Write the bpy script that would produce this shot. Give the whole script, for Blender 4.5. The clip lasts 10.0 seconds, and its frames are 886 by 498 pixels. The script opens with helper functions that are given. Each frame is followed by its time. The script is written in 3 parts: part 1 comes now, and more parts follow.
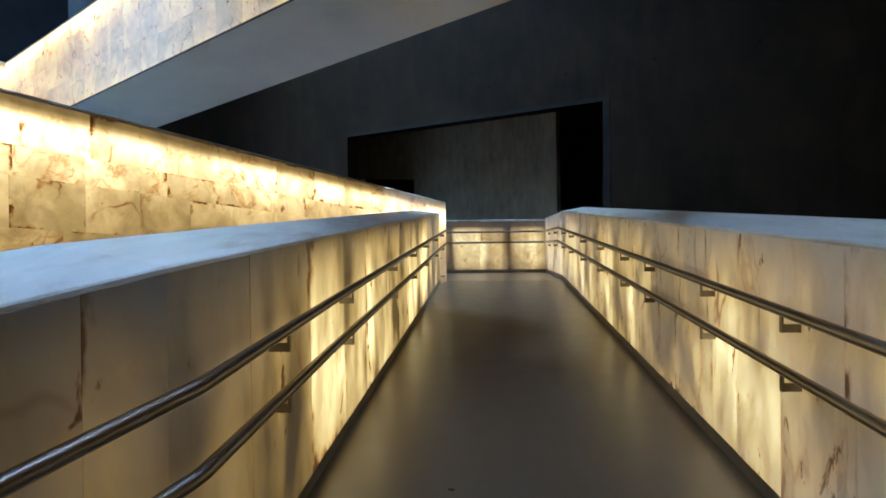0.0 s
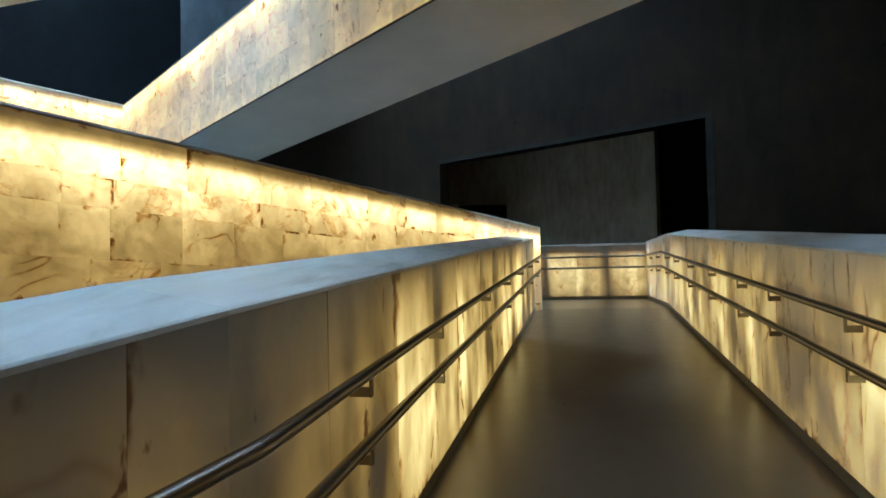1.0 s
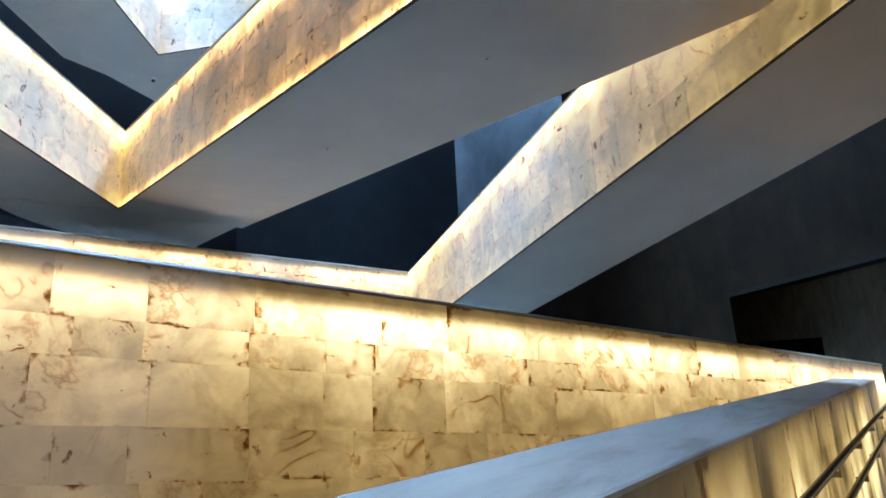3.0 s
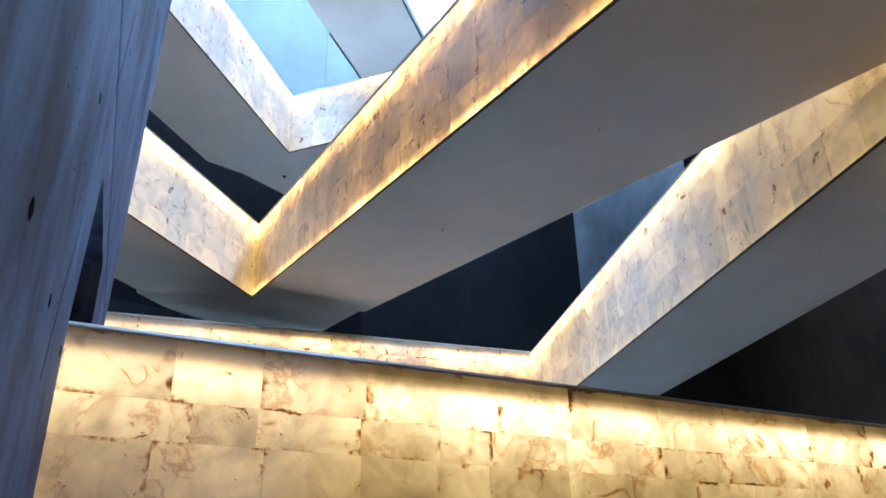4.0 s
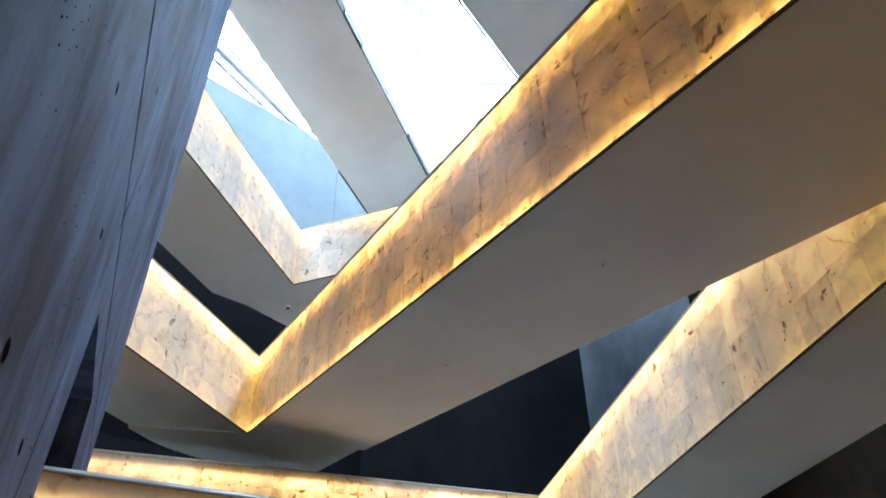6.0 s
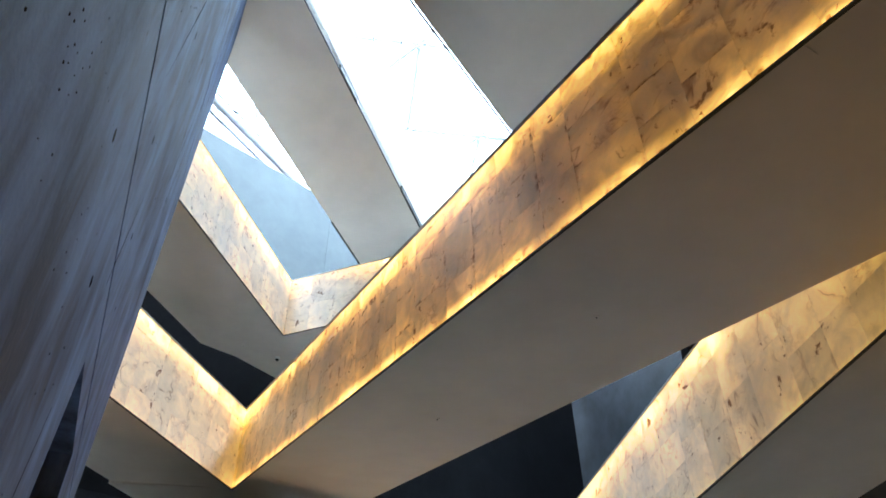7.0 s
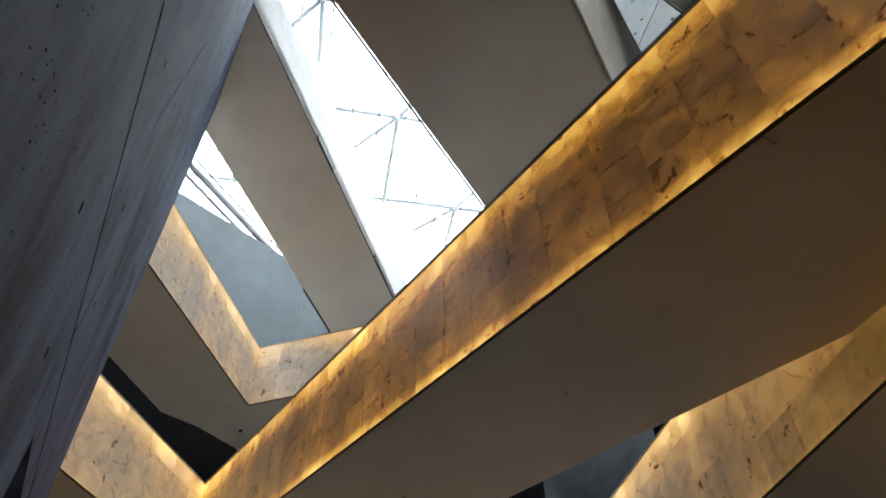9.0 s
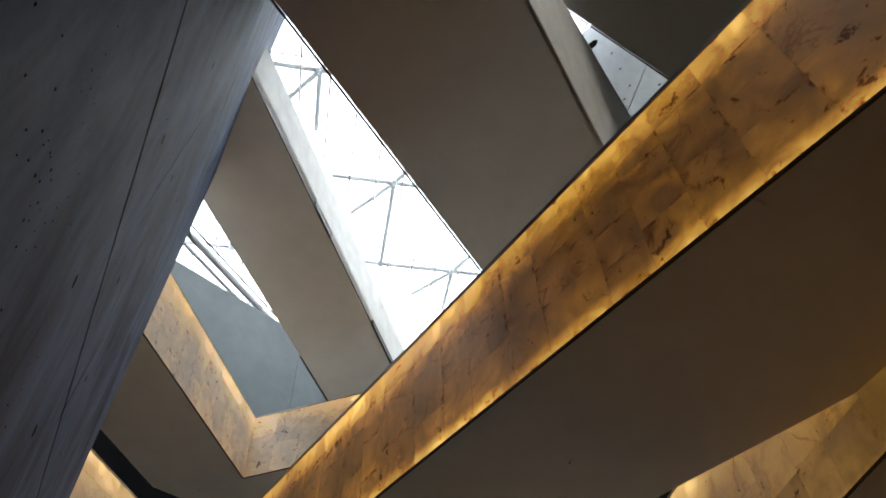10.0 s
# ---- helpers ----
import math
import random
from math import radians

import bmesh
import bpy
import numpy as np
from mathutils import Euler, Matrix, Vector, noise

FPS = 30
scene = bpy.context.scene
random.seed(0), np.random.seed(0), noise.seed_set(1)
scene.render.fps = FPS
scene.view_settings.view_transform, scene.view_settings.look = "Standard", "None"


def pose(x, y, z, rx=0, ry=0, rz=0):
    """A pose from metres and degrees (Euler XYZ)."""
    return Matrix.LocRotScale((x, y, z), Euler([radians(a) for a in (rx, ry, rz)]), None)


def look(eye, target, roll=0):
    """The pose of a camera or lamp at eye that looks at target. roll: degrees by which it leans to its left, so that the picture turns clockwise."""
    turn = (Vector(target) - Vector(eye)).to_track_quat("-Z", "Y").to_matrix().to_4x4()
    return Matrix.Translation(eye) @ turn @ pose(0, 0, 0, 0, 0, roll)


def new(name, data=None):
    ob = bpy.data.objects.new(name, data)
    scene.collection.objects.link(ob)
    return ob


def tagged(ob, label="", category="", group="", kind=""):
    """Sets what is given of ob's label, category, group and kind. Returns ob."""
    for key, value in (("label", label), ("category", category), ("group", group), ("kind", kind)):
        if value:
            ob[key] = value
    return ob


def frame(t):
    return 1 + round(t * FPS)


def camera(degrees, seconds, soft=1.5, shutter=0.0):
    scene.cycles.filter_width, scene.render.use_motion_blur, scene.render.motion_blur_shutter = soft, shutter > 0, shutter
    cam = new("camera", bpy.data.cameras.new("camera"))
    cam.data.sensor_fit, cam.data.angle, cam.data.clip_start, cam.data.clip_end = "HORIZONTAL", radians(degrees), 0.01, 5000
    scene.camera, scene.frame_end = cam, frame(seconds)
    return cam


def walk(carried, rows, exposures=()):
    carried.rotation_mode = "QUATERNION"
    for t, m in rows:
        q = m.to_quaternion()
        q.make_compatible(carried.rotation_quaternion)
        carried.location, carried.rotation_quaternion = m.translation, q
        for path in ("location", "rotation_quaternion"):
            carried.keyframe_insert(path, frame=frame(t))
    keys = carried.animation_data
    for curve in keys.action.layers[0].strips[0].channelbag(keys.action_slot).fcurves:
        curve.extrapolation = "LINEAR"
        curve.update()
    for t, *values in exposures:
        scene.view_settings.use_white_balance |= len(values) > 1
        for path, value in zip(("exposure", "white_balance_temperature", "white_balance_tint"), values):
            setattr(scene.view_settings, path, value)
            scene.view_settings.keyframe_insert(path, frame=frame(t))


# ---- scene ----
cam = camera(67.26, 10.0, soft=1.7)
# seconds, eye, yaw, pitch, roll
ROWS = [
    (0, 0.000, 0.000, 1.300, 3.42, -0.38, 0.69),
    (0.5, -0.003, 0.108, 1.300, 7.37, 0.13, -0.01),
    (1, -0.031, 0.269, 1.324, 11.44, 1.94, 1.25),
    (1.5, -0.033, 0.396, 1.337, 17.97, 4.41, 1.80),
    (2, 0.030, 0.460, 1.360, 27.06, 7.21, 0.28),
    (3.3, -0.282, 1.020, 1.454, 37.80, 17.87, 2.76),
    (3.5, -0.288, 1.035, 1.468, 39.82, 19.41, 2.52),
    (4, -0.283, 1.109, 1.476, 46.02, 22.52, 1.21),
    (4.5, -0.304, 1.160, 1.498, 48.17, 24.71, 0.57),
    (5, -0.322, 1.172, 1.510, 47.47, 27.39, 1.19),
    (5.5, -0.314, 1.169, 1.534, 46.74, 30.79, 0.99),
    (7, -0.352, 1.173, 1.555, 45.32, 38.25, 0.77),
    (7.5, -0.341, 1.176, 1.559, 45.49, 40.15, 0.96),
    (8, -0.324, 1.170, 1.571, 45.23, 42.32, 0.64),
    (8.5, -0.321, 1.171, 1.577, 43.94, 43.30, 0.44),
    (9, -0.313, 1.168, 1.588, 42.75, 44.09, 1.23),
    (9.5, -0.302, 1.169, 1.594, 43.24, 46.62, 1.74),
    (10, -0.303, 1.168, 1.607, 43.32, 49.54, 2.07),
]
walk(cam, [(t, pose(x, y, z, 90 + pitch, roll, yaw)) for t, x, y, z, yaw, pitch, roll in ROWS],
     exposures=[(0.0, 0.5, 5700, 6), (1.0, 0.3, 6200, -1), (2.0, 0.35, 5600, 0), (4.0, 0.25, 5800, 12), (5.5, 0.2, 6700, 12), (8.0, -0.42, 8550, 15), (10.0, -1.38, 10600, 21)])

# ---- world and large lights ----
world = bpy.data.worlds.new("sky")
scene.world = world
world.use_nodes = True
wt = world.node_tree
sky = wt.nodes.new("ShaderNodeTexSky")
sky.sky_type, sky.sun_disc = "NISHITA", False
sky.sun_elevation, sky.sun_rotation = radians(62), radians(192)
wt.links.new(sky.outputs[0], wt.nodes["Background"].inputs[0])
wt.nodes["Background"].inputs[1].default_value = 0.12


def lamp(name, kind, m, energy, color, **kw):
    data = bpy.data.lights.new(name, kind)
    data.energy, data.color = energy, color
    if "angle" in kw:
        data.angle = kw["angle"]
    if "size" in kw:
        data.shape, data.size, data.size_y = "RECTANGLE", kw["size"][0], kw["size"][1]
    if "spread" in kw:
        data.spread = kw["spread"]
    ob = new(name, data)
    ob.matrix_world = m
    return ob


ROOF = 22.0
SUN_FROM = Vector((-0.098, -0.459, 0.883))
lamp("sun", "SUN", look(SUN_FROM * 60, (0, 0, 0)), 5.0, (0.72, 0.86, 1.0), angle=radians(9))
lamp("skylight_daylight", "AREA", look((-18, 9, 38), (-18, 9.01, 0)), 17000, (0.46, 0.70, 1.0), size=(20, 30), spread=radians(60))

# added fill aimed at the pale fascia through a roof hole out of view
lamp("fascia_fill_light", "AREA", look((5.5, 8.4, ROOF - 0.1), (-1.8, 9.2, 12.0)), 900, (0.62, 0.82, 1.0), size=(1.6, 3.2), spread=radians(58))
# added bluish fill for the near floor and coping, its source out of view
lamp("near_ramp_fill_light", "AREA", look((0.6, -0.9, ROOF + 2), (0.6, -0.89, 0)), 130, (0.50, 0.73, 1.0), size=(2, 5), spread=radians(50))

# ---- materials ----


def material(name):
    m = bpy.data.materials.new(name)
    m.use_nodes = True
    return m, m.node_tree.nodes, m.node_tree.links, m.node_tree.nodes["Principled BSDF"]


def math_node(n, l, op, a, b=None, clamp=False):
    k = n.new("ShaderNodeMath")
    k.operation, k.use_clamp = op, clamp
    for i, v in enumerate((a, b)):
        if v is None:
            continue
        if isinstance(v, (int, float)):
            k.inputs[i].default_value = v
        else:
            l.new(v, k.inputs[i])
    return k.outputs[0]


def noise_node(n, l, vec, scale, detail=4, rough=0.55, dist=0.0):
    k = n.new("ShaderNodeTexNoise")
    k.inputs["Scale"].default_value, k.inputs["Detail"].default_value = scale, detail
    k.inputs["Roughness"].default_value, k.inputs["Distortion"].default_value = rough, dist
    if vec is not None:
        l.new(vec, k.inputs["Vector"])
    return k.outputs[0]


def ramp_node(n, l, fac, stops):
    k = n.new("ShaderNodeValToRGB")
    els = k.color_ramp.elements
    while len(els) < len(stops):
        els.new(0.5)
    for e, (p, c) in zip(els, stops):
        e.position = p
        e.color = (c, c, c, 1) if isinstance(c, (int, float)) else (*c, 1)
    l.new(fac, k.inputs[0])
    return k.outputs[0]


def mix_node(n, l, fac, a, b, mode="MIX"):
    k = n.new("ShaderNodeMix")
    k.data_type, k.blend_type = "RGBA", mode
    for sock, v in ((k.inputs[0], fac), (k.inputs[6], a), (k.inputs[7], b)):
        if isinstance(v, (int, float)):
            sock.default_value = v
        elif isinstance(v, tuple):
            sock.default_value = (*v, 1)
        else:
            l.new(v, sock)
    return k.outputs[2]


def mapped(n, l, scale=(1, 1, 1), rot=(0, 0, 0), shuffle=0.0):
    tc = n.new("ShaderNodeTexCoord")
    mp = n.new("ShaderNodeMapping")
    mp.inputs["Scale"].default_value, mp.inputs["Rotation"].default_value = scale, rot
    l.new(tc.outputs["Object"], mp.inputs[0])
    if shuffle:
        oi = n.new("ShaderNodeObjectInfo")
        va = n.new("ShaderNodeVectorMath")
        va.operation = "SCALE"
        va.inputs[0].default_value = (shuffle, shuffle * 1.7, shuffle * 0.6)
        l.new(oi.outputs["Random"], va.inputs[3])
        l.new(va.outputs[0], mp.inputs[1])
        return mp.outputs[0], oi.outputs["Random"]
    return mp.outputs[0], None


def bump(n, l, p, h, strength, dist=0.01):
    b = n.new("ShaderNodeBump")
    b.inputs["Strength"].default_value, b.inputs["Distance"].default_value = strength, dist
    l.new(h, b.inputs["Height"])
    l.new(b.outputs[0], p.inputs["Normal"])


def alabaster(name, profile, gain, tint=((1, 0.50, 0.10), (1, 0.74, 0.33)), patch=None, start=None, contrast=1.3, vein=1.0, rim_stain=1.0, pale=1.0, blotch=0.0, step=0.55, tall=1.0, speck=0.67, crackle=0.6, keep=0.0, rusty=0.45, knot=None):
    """Veined translucent stone, the light of lamps behind it painted as emission: profile shapes it over the panel's
    height.
    """
    m, n, l, p = material(name)
    vec, rnd = mapped(n, l, (1, 1, tall), shuffle=37.0)
    cloud = noise_node(n, l, vec, 2.9, 6, 0.58, 0.9)
    fine = noise_node(n, l, vec, 14, 5, 0.65)
    warp = noise_node(n, l, vec, 1.7, 3, 0.5, 0.6)
    crack = math_node(n, l, "ABSOLUTE", math_node(n, l, "SUBTRACT", warp, 0.5))
    line = ramp_node(n, l, crack, [(0.0, 1.0), (0.006, 0.75), (0.016, 0.15), (0.05, 0.0)])
    fork = math_node(n, l, "ABSOLUTE", math_node(n, l, "SUBTRACT", noise_node(n, l, vec, 2.6, 5, 0.6, 0.5), 0.5))
    fork = math_node(n, l, "MULTIPLY", ramp_node(n, l, fork, [(0.0, 0.62), (0.008, 0.42), (0.03, 0.12), (0.06, 0.0)]), ramp_node(n, l, noise_node(n, l, vec, 1.5, 2), [(0.50, 0.0), (0.66, 1.0)]))
    where = ramp_node(n, l, noise_node(n, l, vec, 2.1, 3), [(0.55, 0.0), (0.66, 1.0)])
    spots = ramp_node(n, l, noise_node(n, l, vec, knot or (8.0 if speck > 0.65 else 6.0), 4, 0.7, 0.5), [(speck, 0.0), (speck + 0.05, 1.0)])
    rust = ramp_node(n, l, noise_node(n, l, vec, 3.1, 5, 0.66, 0.7), [(0.52, 0.0), (0.75, 1.0)])
    tile = n.new("ShaderNodeUVMap")
    tile.uv_map = "tile"
    ts = n.new("ShaderNodeSeparateXYZ")
    l.new(tile.outputs[0], ts.inputs[0])
    edge = [math_node(n, l, "MULTIPLY", math_node(n, l, "ABSOLUTE", math_node(n, l, "SUBTRACT", o, 0.5)), 2.0) for o in ts.outputs[:2]]
    rim = math_node(n, l, "MAXIMUM", *edge)
    seam = ramp_node(n, l, rim, [(0.972, 0.0), (0.995, 0.2)])
    rim = math_node(n, l, "ADD", rim, math_node(n, l, "MULTIPLY", math_node(n, l, "SUBTRACT", fine, 0.5), 0.5))
    stain = math_node(n, l, "MULTIPLY", ramp_node(n, l, rim, [(0.86, 0.0), (1.0, 1.0)]), ramp_node(n, l, noise_node(n, l, vec, 4.0, 4, 0.6), [(0.55, 0.0), (0.66, 1.0)]))
    spots = math_node(n, l, "MAXIMUM", spots, math_node(n, l, "MULTIPLY", stain, rim_stain))
    veins = math_node(n, l, "MULTIPLY", math_node(n, l, "MAXIMUM", math_node(n, l, "MULTIPLY", math_node(n, l, "MAXIMUM", math_node(n, l, "MULTIPLY", line, where), fork), crackle), math_node(n, l, "MULTIPLY", spots, 0.92)), vein, True)
    body = mix_node(n, l, cloud, tuple(pale * c for c in (0.58, 0.54, 0.47)), tuple(pale * c for c in (0.84, 0.82, 0.78)))
    body = mix_node(n, l, math_node(n, l, "MULTIPLY", rnd, 0.4), body, tuple(pale * c for c in (0.64, 0.63, 0.66)))
    body = mix_node(n, l, math_node(n, l, "MULTIPLY", rust, rusty), body, (0.46, 0.29, 0.13))
    col = mix_node(n, l, veins, body, (0.09, 0.045, 0.018))
    l.new(col, p.inputs["Base Color"])
    l.new(ramp_node(n, l, fine, [(0.3, 0.28), (0.7, 0.48)]), p.inputs["Roughness"])
    bump(n, l, p, fine, 0.1, 0.004)
    uv = n.new("ShaderNodeUVMap")
    uv.uv_map = "UVMap"
    sep = n.new("ShaderNodeSeparateXYZ")
    l.new(uv.outputs[0], sep.inputs[0])
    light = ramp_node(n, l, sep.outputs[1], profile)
    # noise in the emission stands in for hot and dull lamps along the parapet
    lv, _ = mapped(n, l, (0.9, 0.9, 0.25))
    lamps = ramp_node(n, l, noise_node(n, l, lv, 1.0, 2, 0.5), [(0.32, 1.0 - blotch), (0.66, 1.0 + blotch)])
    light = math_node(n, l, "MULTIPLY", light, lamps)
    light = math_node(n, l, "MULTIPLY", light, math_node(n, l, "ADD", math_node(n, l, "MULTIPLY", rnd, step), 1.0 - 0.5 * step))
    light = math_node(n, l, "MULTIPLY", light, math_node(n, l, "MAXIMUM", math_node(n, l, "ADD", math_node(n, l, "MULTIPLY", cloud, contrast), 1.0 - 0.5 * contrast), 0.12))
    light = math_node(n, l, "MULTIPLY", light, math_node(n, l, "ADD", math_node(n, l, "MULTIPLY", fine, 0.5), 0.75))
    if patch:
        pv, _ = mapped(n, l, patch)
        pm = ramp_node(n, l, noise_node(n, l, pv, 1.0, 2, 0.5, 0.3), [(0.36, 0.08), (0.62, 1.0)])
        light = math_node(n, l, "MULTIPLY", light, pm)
    # painted fade of the glow along the parapet; keep is what remains
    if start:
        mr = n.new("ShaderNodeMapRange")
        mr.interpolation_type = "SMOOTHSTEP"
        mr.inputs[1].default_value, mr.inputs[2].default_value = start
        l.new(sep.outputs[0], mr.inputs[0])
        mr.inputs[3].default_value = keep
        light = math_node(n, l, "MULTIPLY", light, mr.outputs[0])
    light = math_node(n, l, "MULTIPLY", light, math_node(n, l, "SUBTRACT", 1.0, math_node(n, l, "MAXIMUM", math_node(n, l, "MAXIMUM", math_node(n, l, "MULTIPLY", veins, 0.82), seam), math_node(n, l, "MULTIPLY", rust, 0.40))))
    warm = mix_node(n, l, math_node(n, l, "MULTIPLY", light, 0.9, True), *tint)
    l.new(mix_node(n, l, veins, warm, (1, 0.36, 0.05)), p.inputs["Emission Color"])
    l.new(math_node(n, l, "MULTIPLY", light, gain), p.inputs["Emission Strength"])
    return m


def concrete(name, dark, pale, grain=(1, 1, 1), rough=0.55, pits=0.3, gloss=0.5, relief=0.25, tight=0.13):
    m, n, l, p = material(name)
    vec, _ = mapped(n, l)
    streak, _ = mapped(n, l, grain)
    big = noise_node(n, l, vec, 0.7, 5, 0.6, 0.5)
    board = noise_node(n, l, streak, 3.0, 6, 0.65, 0.4)
    fine = noise_node(n, l, vec, 28, 4, 0.6)
    k = math_node(n, l, "ADD", math_node(n, l, "MULTIPLY", big, 0.5), math_node(n, l, "MULTIPLY", board, 0.5))
    col = ramp_node(n, l, k, [(0.5 - tight, dark), (0.5 + tight, pale)])
    cells = n.new("ShaderNodeTexVoronoi")
    cells.inputs["Scale"].default_value = 9.0
    cv, _ = mapped(n, l, (1, 1, 0.55))
    l.new(cv, cells.inputs["Vector"])
    cs = n.new("ShaderNodeSeparateXYZ")
    l.new(cells.outputs["Color"], cs.inputs[0])
    size = math_node(n, l, "MULTIPLY", math_node(n, l, "SUBTRACT", cs.outputs[0], 0.55), 0.30)
    size = math_node(n, l, "MULTIPLY", size, ramp_node(n, l, noise_node(n, l, vec, 1.1, 2), [(0.42, 0.25), (0.60, 1.0)]))
    holes = math_node(n, l, "MULTIPLY", math_node(n, l, "SUBTRACT", size, cells.outputs["Distance"]), 40.0, True)
    col = mix_node(n, l, math_node(n, l, "MULTIPLY", holes, pits), col, (0.03, 0.03, 0.035))
    l.new(col, p.inputs["Base Color"])
    l.new(ramp_node(n, l, board, [(0.3, rough - 0.1), (0.7, rough + 0.1)]), p.inputs["Roughness"])
    p.inputs["Specular IOR Level"].default_value = gloss
    bump(n, l, p, math_node(n, l, "SUBTRACT", math_node(n, l, "ADD", board, math_node(n, l, "MULTIPLY", fine, 0.4)), math_node(n, l, "MULTIPLY", holes, pits)), relief * min(1.0, pits + 0.15), 0.01)
    return m


def plain(name, color, rough=0.5, metal=0.0, var=0.06, scale=3.0, bumpy=0.05, stretch=(1, 1, 1)):
    m, n, l, p = material(name)
    vec, _ = mapped(n, l, stretch)
    k = noise_node(n, l, vec, scale, 5, 0.6)
    lo = tuple(max(0, c * (1 - var * 2)) for c in color)
    hi = tuple(min(1, c * (1 + var * 2)) for c in color)
    l.new(ramp_node(n, l, k, [(0.3, lo), (0.7, hi)]), p.inputs["Base Color"])
    p.inputs["Metallic"].default_value = metal
    l.new(ramp_node(n, l, noise_node(n, l, vec, scale * 3, 2), [(0.2, max(0.05, rough - 0.03)), (0.8, rough + 0.03)]), p.inputs["Roughness"])
    bump(n, l, p, k, bumpy, 0.01)
    return m


# glow painted by panel height; NEAR also darkens its top for the coping's shade
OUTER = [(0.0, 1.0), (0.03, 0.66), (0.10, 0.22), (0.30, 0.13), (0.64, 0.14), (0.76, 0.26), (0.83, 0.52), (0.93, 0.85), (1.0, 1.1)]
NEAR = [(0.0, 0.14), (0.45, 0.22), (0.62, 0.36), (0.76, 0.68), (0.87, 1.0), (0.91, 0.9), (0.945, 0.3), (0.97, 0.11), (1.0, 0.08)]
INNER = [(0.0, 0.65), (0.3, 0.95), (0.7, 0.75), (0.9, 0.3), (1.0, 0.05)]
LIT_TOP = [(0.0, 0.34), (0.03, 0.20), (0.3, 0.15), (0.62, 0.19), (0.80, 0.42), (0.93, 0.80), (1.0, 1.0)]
# copies of one stone that differ in painted glow and in paleness
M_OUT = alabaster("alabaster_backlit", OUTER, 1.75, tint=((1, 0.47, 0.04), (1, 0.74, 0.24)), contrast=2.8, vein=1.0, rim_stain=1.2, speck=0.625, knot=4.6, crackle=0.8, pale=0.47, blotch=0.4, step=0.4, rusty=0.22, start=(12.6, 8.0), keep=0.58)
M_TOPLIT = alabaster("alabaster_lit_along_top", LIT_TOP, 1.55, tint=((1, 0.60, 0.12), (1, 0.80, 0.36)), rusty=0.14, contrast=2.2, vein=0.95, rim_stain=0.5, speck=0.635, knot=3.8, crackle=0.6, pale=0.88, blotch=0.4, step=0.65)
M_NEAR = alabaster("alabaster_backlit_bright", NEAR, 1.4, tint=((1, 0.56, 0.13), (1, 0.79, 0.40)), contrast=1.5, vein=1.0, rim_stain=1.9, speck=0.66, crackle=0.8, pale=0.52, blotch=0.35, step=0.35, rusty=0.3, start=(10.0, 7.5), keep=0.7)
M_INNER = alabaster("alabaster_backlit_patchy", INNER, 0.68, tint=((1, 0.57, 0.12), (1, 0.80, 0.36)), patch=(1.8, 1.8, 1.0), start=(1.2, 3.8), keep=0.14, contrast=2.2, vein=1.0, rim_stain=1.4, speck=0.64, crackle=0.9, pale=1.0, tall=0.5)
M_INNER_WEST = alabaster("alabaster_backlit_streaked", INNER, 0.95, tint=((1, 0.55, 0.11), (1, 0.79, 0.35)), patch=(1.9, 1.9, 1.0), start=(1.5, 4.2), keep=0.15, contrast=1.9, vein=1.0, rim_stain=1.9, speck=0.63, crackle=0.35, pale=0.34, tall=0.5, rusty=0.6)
# dimmer copy for the end wall, a weaker glow painted low down
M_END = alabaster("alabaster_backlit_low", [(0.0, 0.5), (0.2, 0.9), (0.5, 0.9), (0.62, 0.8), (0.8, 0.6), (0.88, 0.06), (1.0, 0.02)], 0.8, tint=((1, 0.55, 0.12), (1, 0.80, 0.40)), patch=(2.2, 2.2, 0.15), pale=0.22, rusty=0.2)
M_CAP, cn, cl, cp = material("alabaster_coping")
cv, _ = mapped(cn, cl, (2.6, 0.5, 1), (0, 0, 0.25))
cc = ramp_node(cn, cl, noise_node(cn, cl, cv, 1.9, 7, 0.66, 0.8), [(0.30, (0.38, 0.36, 0.33)), (0.46, (0.58, 0.57, 0.55)), (0.72, (0.74, 0.74, 0.73))])
ck = math_node(cn, cl, "ABSOLUTE", math_node(cn, cl, "SUBTRACT", noise_node(cn, cl, cv, 1.3, 7, 0.64, 1.2), 0.5))
cm = math_node(cn, cl, "MULTIPLY", ramp_node(cn, cl, ck, [(0.0, 0.16), (0.012, 0.1), (0.05, 0.0)]), ramp_node(cn, cl, noise_node(cn, cl, cv, 0.9, 2), [(0.48, 0.0), (0.6, 1.0)]))
cl.new(mix_node(cn, cl, cm, cc, (0.26, 0.19, 0.12)), cp.inputs["Base Color"])
cl.new(ramp_node(cn, cl, noise_node(cn, cl, cv, 8.0, 3), [(0.3, 0.36), (0.7, 0.50)]), cp.inputs["Roughness"])
M_PALE = plain("pale_stone_facing", (0.88, 0.87, 0.85), 0.45, var=0.05, scale=2.2)
# darker copy of the coping stone: shade in its colour, less light bounced
M_DULL = plain("shade_dull_alabaster", (0.42, 0.39, 0.34), 0.5, var=0.08, scale=2.2)
M_CORE = plain("parapet_core", (0.16, 0.12, 0.08), 0.8)
M_SOFFIT = plain("painted_soffit", (0.72, 0.64, 0.58), 0.5, var=0.03, scale=1.2, bumpy=0.02)
M_DECK = plain("polished_concrete_floor", (0.098, 0.072, 0.049), 0.30, var=0.04, scale=1.6, bumpy=0.0)
M_DECK.node_tree.nodes["Principled BSDF"].inputs["Specular IOR Level"].default_value = 0.8
